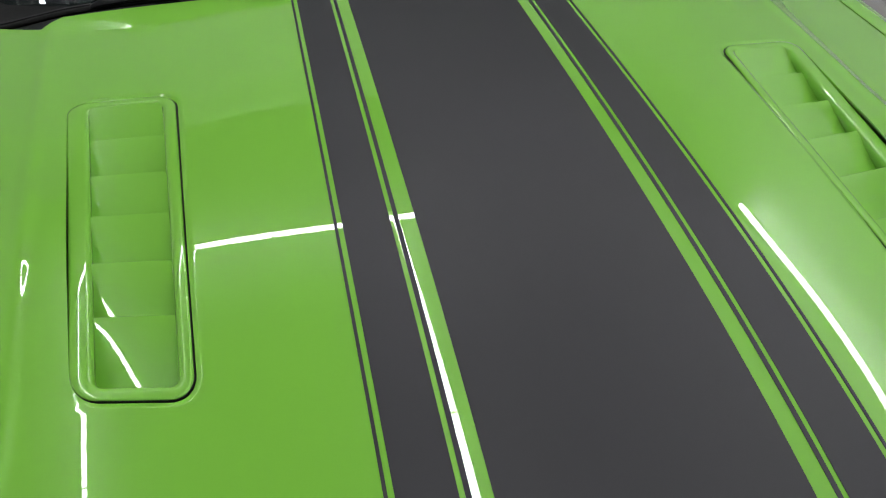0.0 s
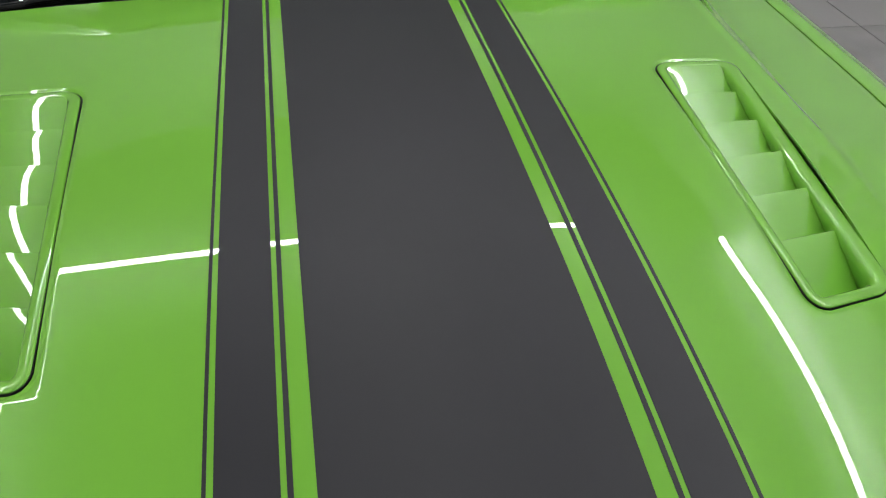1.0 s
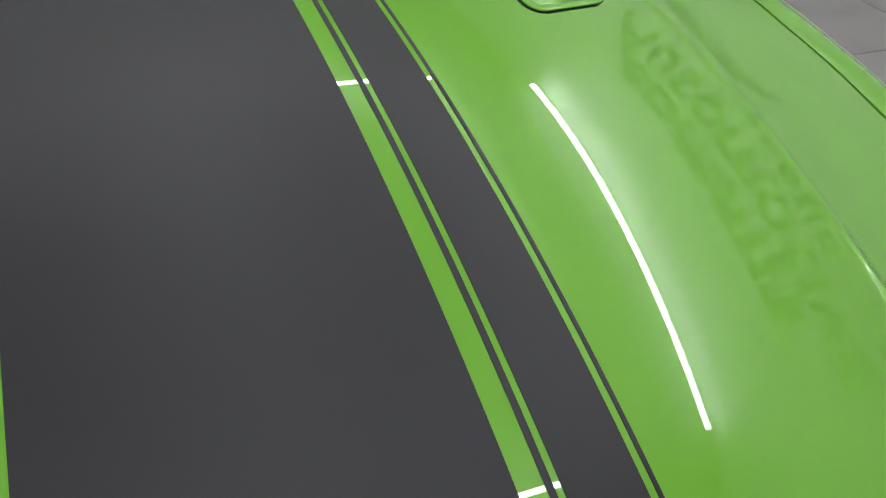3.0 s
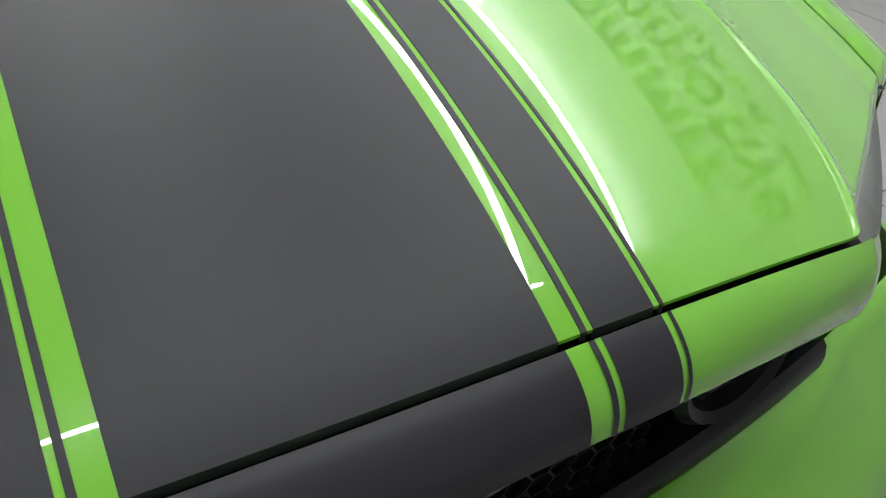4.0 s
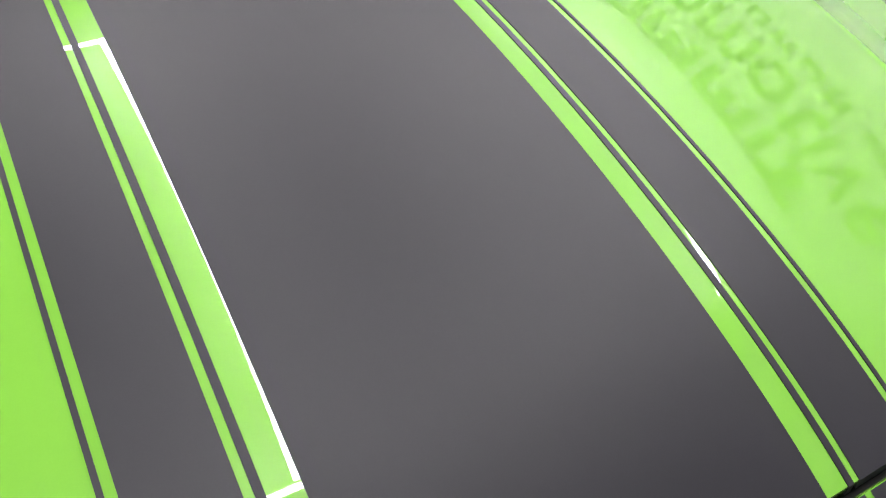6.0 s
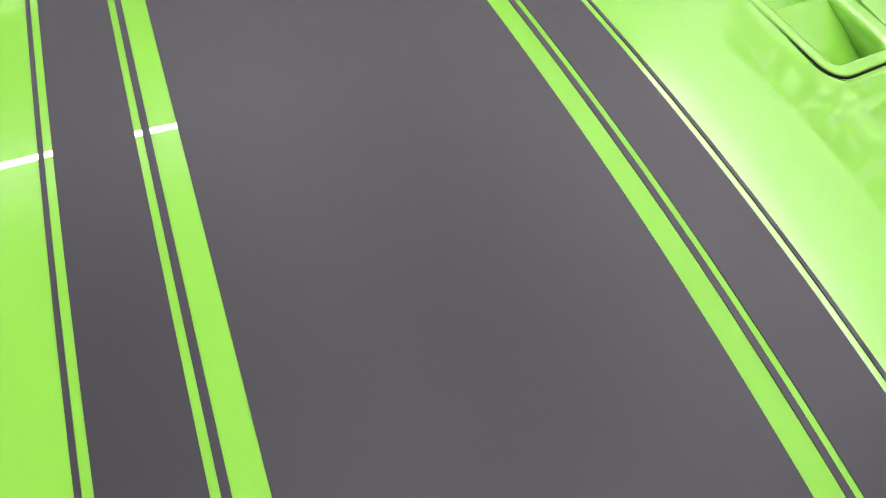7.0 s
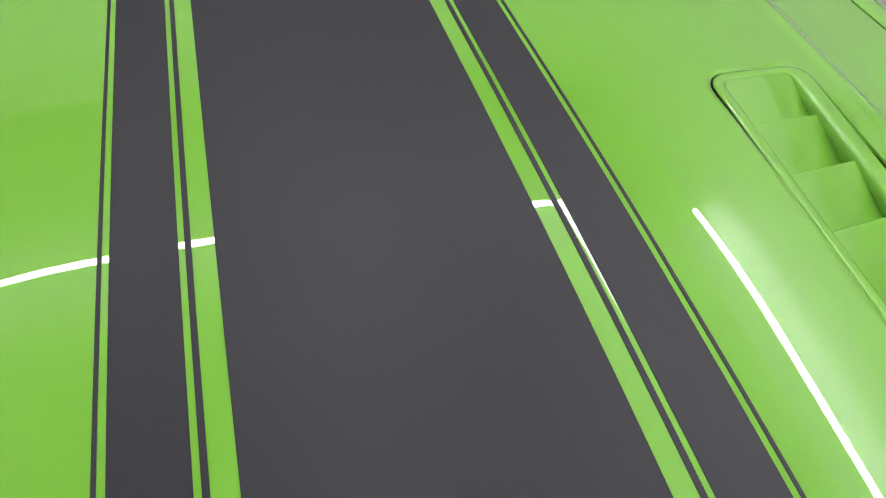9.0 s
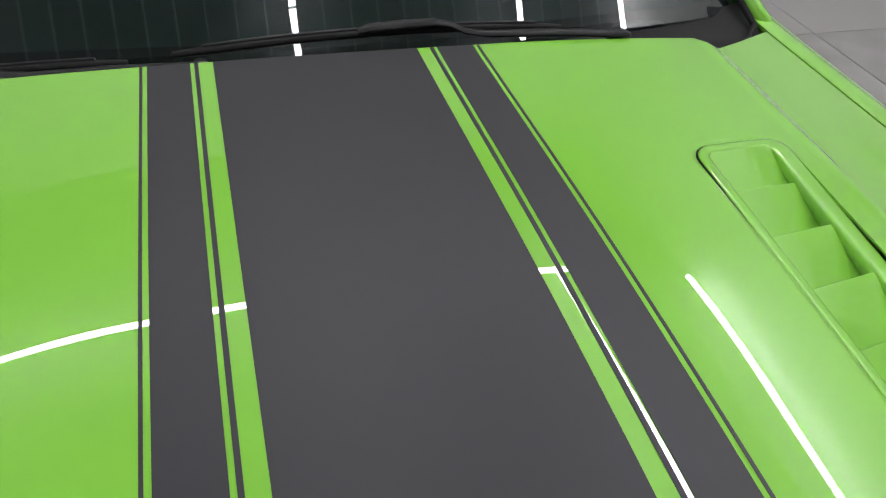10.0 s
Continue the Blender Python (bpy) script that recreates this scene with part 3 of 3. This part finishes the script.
def build_sides(car):
    prof = [(0.0, 0.0), (0.008, 0.0004), (0.018, 0.0004), (0.03, -0.0008), (0.043, -0.004), (0.056, -0.010), (0.068, -0.020), (0.079, -0.036), (0.088, -0.06), (0.095, -0.10), (0.101, -0.2), (0.100, -0.34)]
    for s in (-1, 1):
        def fender(i, w):
            dx, dh = prof[i]
            v = front_bound(shut(0.19) + 0.0075 + dx) * (1 - w) + 1.6 * w
            x = shut(v) + 0.0042
            p = surface(s * x, v, 0.0005)
            turn = -0.016 * max(0.0, 1 - w / 0.012) ** 2
            return p + Vector((s * dx, 0, dh + turn))
        ws = [0, 0.002, 0.004, 0.007, 0.010, 0.014, 0.02] + steps(0.03, 1, 60)
        part("fender", thicken(grid(fender, list(range(len(prof))), ws), 0.006, Vector((0, 0, -1))), PAINT, car, "lime green front wing")
        seal = grid(lambda q, v: surface(s * (shut(v) - 0.006 + 0.018 * q), v, -0.008), steps(0, 1, 2), steps(0.19, 1.40, 44))
        part("bonnet_seal", seal, RUBBER, car)
        # headlamp under the slanted corner of the bonnet
        def lamp(c, q):
            x = EDGE_X + 0.02 + c * 0.26
            p = surface(s * x, front_bound(x) + 0.004, -0.016)
            return p + (Vector((s * x, lip_y(x) + 0.02, 0.545)) - p) * q + Vector((0, -0.014 * math.sin(q * 3.1), 0))
        part("headlamp", thicken(grid(lamp, steps(-0.02, 1.0, 20), steps(0, 1, 12)), 0.004, Vector((0, 1, 0))), GLASS, car, "smoked headlamp lens")
        def back(x, q):
            p = surface(s * x, front_bound(x) + 0.035, -0.02)
            return p + (Vector((s * x, lip_y(x) + 0.06, 0.535)) - p) * q
        house = thicken(grid(back, steps(0.42, 0.73, 16), steps(0, 1, 8)), 0.02, Vector((0, 1, 0)))
        part("headlamp_housing", house, SATIN, car, "dark headlamp housing")


def glass_base(x):
    return 1.420 + 0.19 * x * x


def build_screen(car):
    def glass(x, t):
        b = surface(0, glass_base(x))
        return Vector((x * (1 - 0.16 * t), b.y + 0.78 * t, b.z - 0.035 - 0.05 * x * x + 0.40 * t + 0.05 * t * (1 - t)))
    wind = part("windscreen", thicken(grid(glass, steps(-0.76, 0.76, 40), steps(0, 1, 20)), 0.005), GLASS, car, "tinted windscreen reflecting the light tubes")
    wind.visible_shadow = False
    def cowl_fn(x, t):
        p, q = surface(x, rear_edge(x) - 0.02, -0.020), glass(x, 0.02) + Vector((0, 0.012, 0.006))
        return p + (q - p) * t - Vector((0, 0, 0.030 * math.sin(t * 3.1) * (1 - 0.7 * ramp_up(abs(x), 0.5, 0.75))))
    cowl = grid(cowl_fn, steps(-0.755, 0.755, 60), steps(0, 1, 12))
    part("cowl_panel", thicken(cowl, 0.006), BLACK, car, "black plastic cowl panel below the windscreen")
    for shift, drop in ((0.0, 0.0), (-0.585, -0.018)):
        wiper = new("wiper")
        wiper.parent = car
        tagged(wiper, label="black windscreen wiper at rest")
        def at(x, v, h, shift=shift, drop=drop):
            return surface(x + shift, v + 0.07 * ((x + shift) ** 2 - x * x), h + drop)
        blade = [at(-0.178 + 0.53 * t, 1.383 + 0.022 * t + 0.006 * math.sin(3.1 * t), 0.004 + 0.004 * math.sin(3.1 * t)) for t in steps(0, 1, 14)]
        part("blade", sweep(blade, [0.0045] + [0.0062] * 13 + [0.0045], 10, 0.85), RUBBER, wiper)
        part("blade_spine", sweep([p + Vector((0, 0.002, 0.005)) for p in blade[1:-1]], 0.0030, 8), SATIN, wiper)
        hook = [at(0.058, 1.398, 0.012), at(0.075, 1.400, 0.016), at(0.12, 1.402, 0.018), at(0.165, 1.404, 0.019)]
        part("blade_holder", sweep(hook, [0.006, 0.0095, 0.0100, 0.0085], 10, 0.6), SATIN, wiper)
        arm = [at(0.160, 1.404, 0.019), at(0.185, 1.400, 0.016), at(0.205, 1.391, 0.009), at(0.235, 1.386, 0.006), at(0.34, 1.385, 0.007), at(0.445, 1.385, 0.005), at(0.455, 1.387, 0.003)]
        part("arm", sweep(arm, [0.0080, 0.0070, 0.0070, 0.0080, 0.0088, 0.0095, 0.006], 10, 0.55), SATIN, wiper)
        part("pivot_cap", sweep([at(0.44, 1.392, -0.03), at(0.44, 1.392, 0.004)], [0.014, 0.011], 12), BLACK, wiper)
    # cabin behind the glass
    dash = grid(lambda x, t: Vector((x, surface(0, glass_base(x)).y + 0.03 + 0.55 * t, 0.925 + 0.06 * math.sin(2.6 * t) - 0.03 * x * x)), steps(-0.72, 0.72, 30), steps(0, 1, 12))
    part("dashboard", thicken(dash, 0.2), DASH, car, "black dashboard behind the windscreen")
    for s in (-1, 1):
        p = [(s * 0.792, 1.505, 0.840), (s * 0.776, 1.540, 0.893), (s * 0.757, 1.575, 0.920), (s * 0.70, 1.80, 1.075), (s * 0.62, 2.25, 1.32)]
        part("pillar", sweep(p, [0.010, 0.014, 0.016, 0.024, 0.028], 12), PAINT, car, "lime green windscreen pillar")
        q = [(s * 0.660, 1.465, 0.882), (s * 0.720, 1.490, 0.886), (s * 0.742, 1.515, 0.898), (s * 0.735, 1.555, 0.920), (s * 0.672, 1.80, 1.083)]
        part("screen_seal", sweep(q, 0.0055, 8), RUBBER, car, "black rubber seal beside the windscreen")
        def flank(y, i):
            dx, z = ((-0.05, 0.835), (-0.012, 0.820), (0.0, 0.79), (0.004, 0.68), (0.0, 0.5), (-0.01, 0.34), (-0.03, 0.24))[i]
            return Vector((s * (0.852 + dx - 0.05 * max(0.0, y - 4.0) ** 2), y, z + 0.03 * math.sin((y - 1.6) * 0.9)))
        part("side_panel", thicken(grid(flank, steps(1.62, 4.72, 40), list(range(7))), 0.03, Vector((-s, 0, 0))), PAINT, car, "lime green body side")
        side = grid(lambda y, t: Vector((s * (0.765 - 0.125 * t), y + t * (0.56 - 0.64 * (y - 1.75) / 2.25), 0.84 + 0.47 * t)), steps(1.75, 4.0, 16), steps(0, 1, 8))
        part("side_window", thicken(side, 0.006, Vector((-s, 0, 0))), GLASS, car, "dark side window glass")
    tail = grid(lambda x, t: Vector((x, 4.05 + 0.62 * t, 1.325 - 0.07 * x * x - 0.42 * t - 0.05 * t * t)), steps(-0.64, 0.64, 16), steps(0, 1, 10))
    part("rear_window", thicken(tail, 0.006), GLASS, car, "dark sloping rear window glass")
    rear = grid(lambda x, i: Vector((x, ((4.62, 0.860), (4.74, 0.855), (4.78, 0.82), (4.79, 0.60), (4.78, 0.36), (4.72, 0.24))[i][0] - 0.12 * x * x, ((4.62, 0.860), (4.74, 0.855), (4.78, 0.82), (4.79, 0.60), (4.78, 0.36), (4.72, 0.24))[i][1])), steps(-0.80, 0.80, 24), list(range(6)))
    part("rear_panel", thicken(rear, 0.02, Vector((0, -1, 0))), PAINT, car, "lime green rear end")
    roof = grid(lambda x, t: Vector((x, 2.18 + 1.9 * t, 1.335 + 0.03 * math.sin(3.1 * t) - 0.07 * x * x)), steps(-0.66, 0.66, 20), steps(0, 1, 12))
    part("roof", thicken(roof, 0.03), PAINT, car, "lime green roof")
    header = [glass(x, 1.0) + Vector((0, 0.004, 0.002)) for x in steps(-0.77, 0.77, 24)]
    part("roof_header", sweep(header, 0.022, 12), PAINT, car, "lime green edge of the roof above the windscreen")
    for s in (-1, 1):
        part("seat", join(block(0.48, 0.16, 0.62, 0.06, at=(s * 0.37, 2.75, 0.95), turn=pose(0, 0, 0, -14)), block(0.26, 0.1, 0.2, 0.04, at=(s * 0.37, 2.84, 1.24))), SEAT, car,
             "black front seat behind the windscreen")
    part("underbody", block(1.36, 4.0, 0.3, 0.05, at=(0, 2.3, 0.40)), BLACK, car)
    for s in (-1, 1):
        for y in (0.85, 3.55):
            wheel = new("wheel")
            wheel.parent = car
            tyre = bmesh.new()
            bmesh.ops.create_cone(tyre, cap_ends=True, segments=40, radius1=0.34, radius2=0.34, depth=0.23, matrix=pose(s * 0.73, y, 0.338, 0, 90, 0))
            bmesh.ops.bevel(tyre, geom=[e for e in tyre.edges if len(e.link_faces) == 2 and e.calc_face_angle(0) > 1], offset=0.03, segments=3, affect="EDGES")
            part("tyre", tyre, RUBBER, wheel, "black tyre")
            rim = bmesh.new()
            bmesh.ops.create_cone(rim, cap_ends=True, segments=32, radius1=0.24, radius2=0.23, depth=0.235, matrix=pose(s * 0.734, y, 0.338, 0, 90, 0))
            part("rim", rim, SATIN, wheel, "dark wheel rim")


def build_tiles(floor):
    """Square tiles with open joints; those along the car's side are pieces of their own."""
    size, joint = 0.6, 0.005
    b = block(size - joint, size - joint, 0.01, 0.0015, segments=1)
    me = finish("tile", b, TILE, smooth=False)
    x0, x1, y0, y1, _ = ROOM
    ni, nj = int((x1 - x0) / size) + 1, int((y1 - y0) / size) + 1
    for i in range(ni):
        for j in range(nj):
            x, y = x0 + size * (i + 0.5), y0 + size * (j + 0.5)
            ob = new("tile", me)
            cut_x, cut_y = min(size, x1 - x + size / 2), min(size, y1 - y + size / 2)
            if min(cut_x, cut_y) < 0.03:
                bpy.data.objects.remove(ob)
                continue
            x, y = x - (size - cut_x) / 2, y - (size - cut_y) / 2
            ob.scale = ((cut_x - joint) / (size - joint), (cut_y - joint) / (size - joint), 1)
            ob.parent = floor
            ob.location = (x, y, -0.001)


floor_ob = build_room()
build_tubes()
build_sign()
car_ob = tagged(new("car"), "lime green sports car with matte charcoal stripes on tiled floor", "car")
build_hood(car_ob)
for side_sign in (-1, 1):
    build_vent(car_ob, side_sign)
build_nose(car_ob)
build_front(car_ob)
build_sides(car_ob)
build_screen(car_ob)
build_tiles(floor_ob)
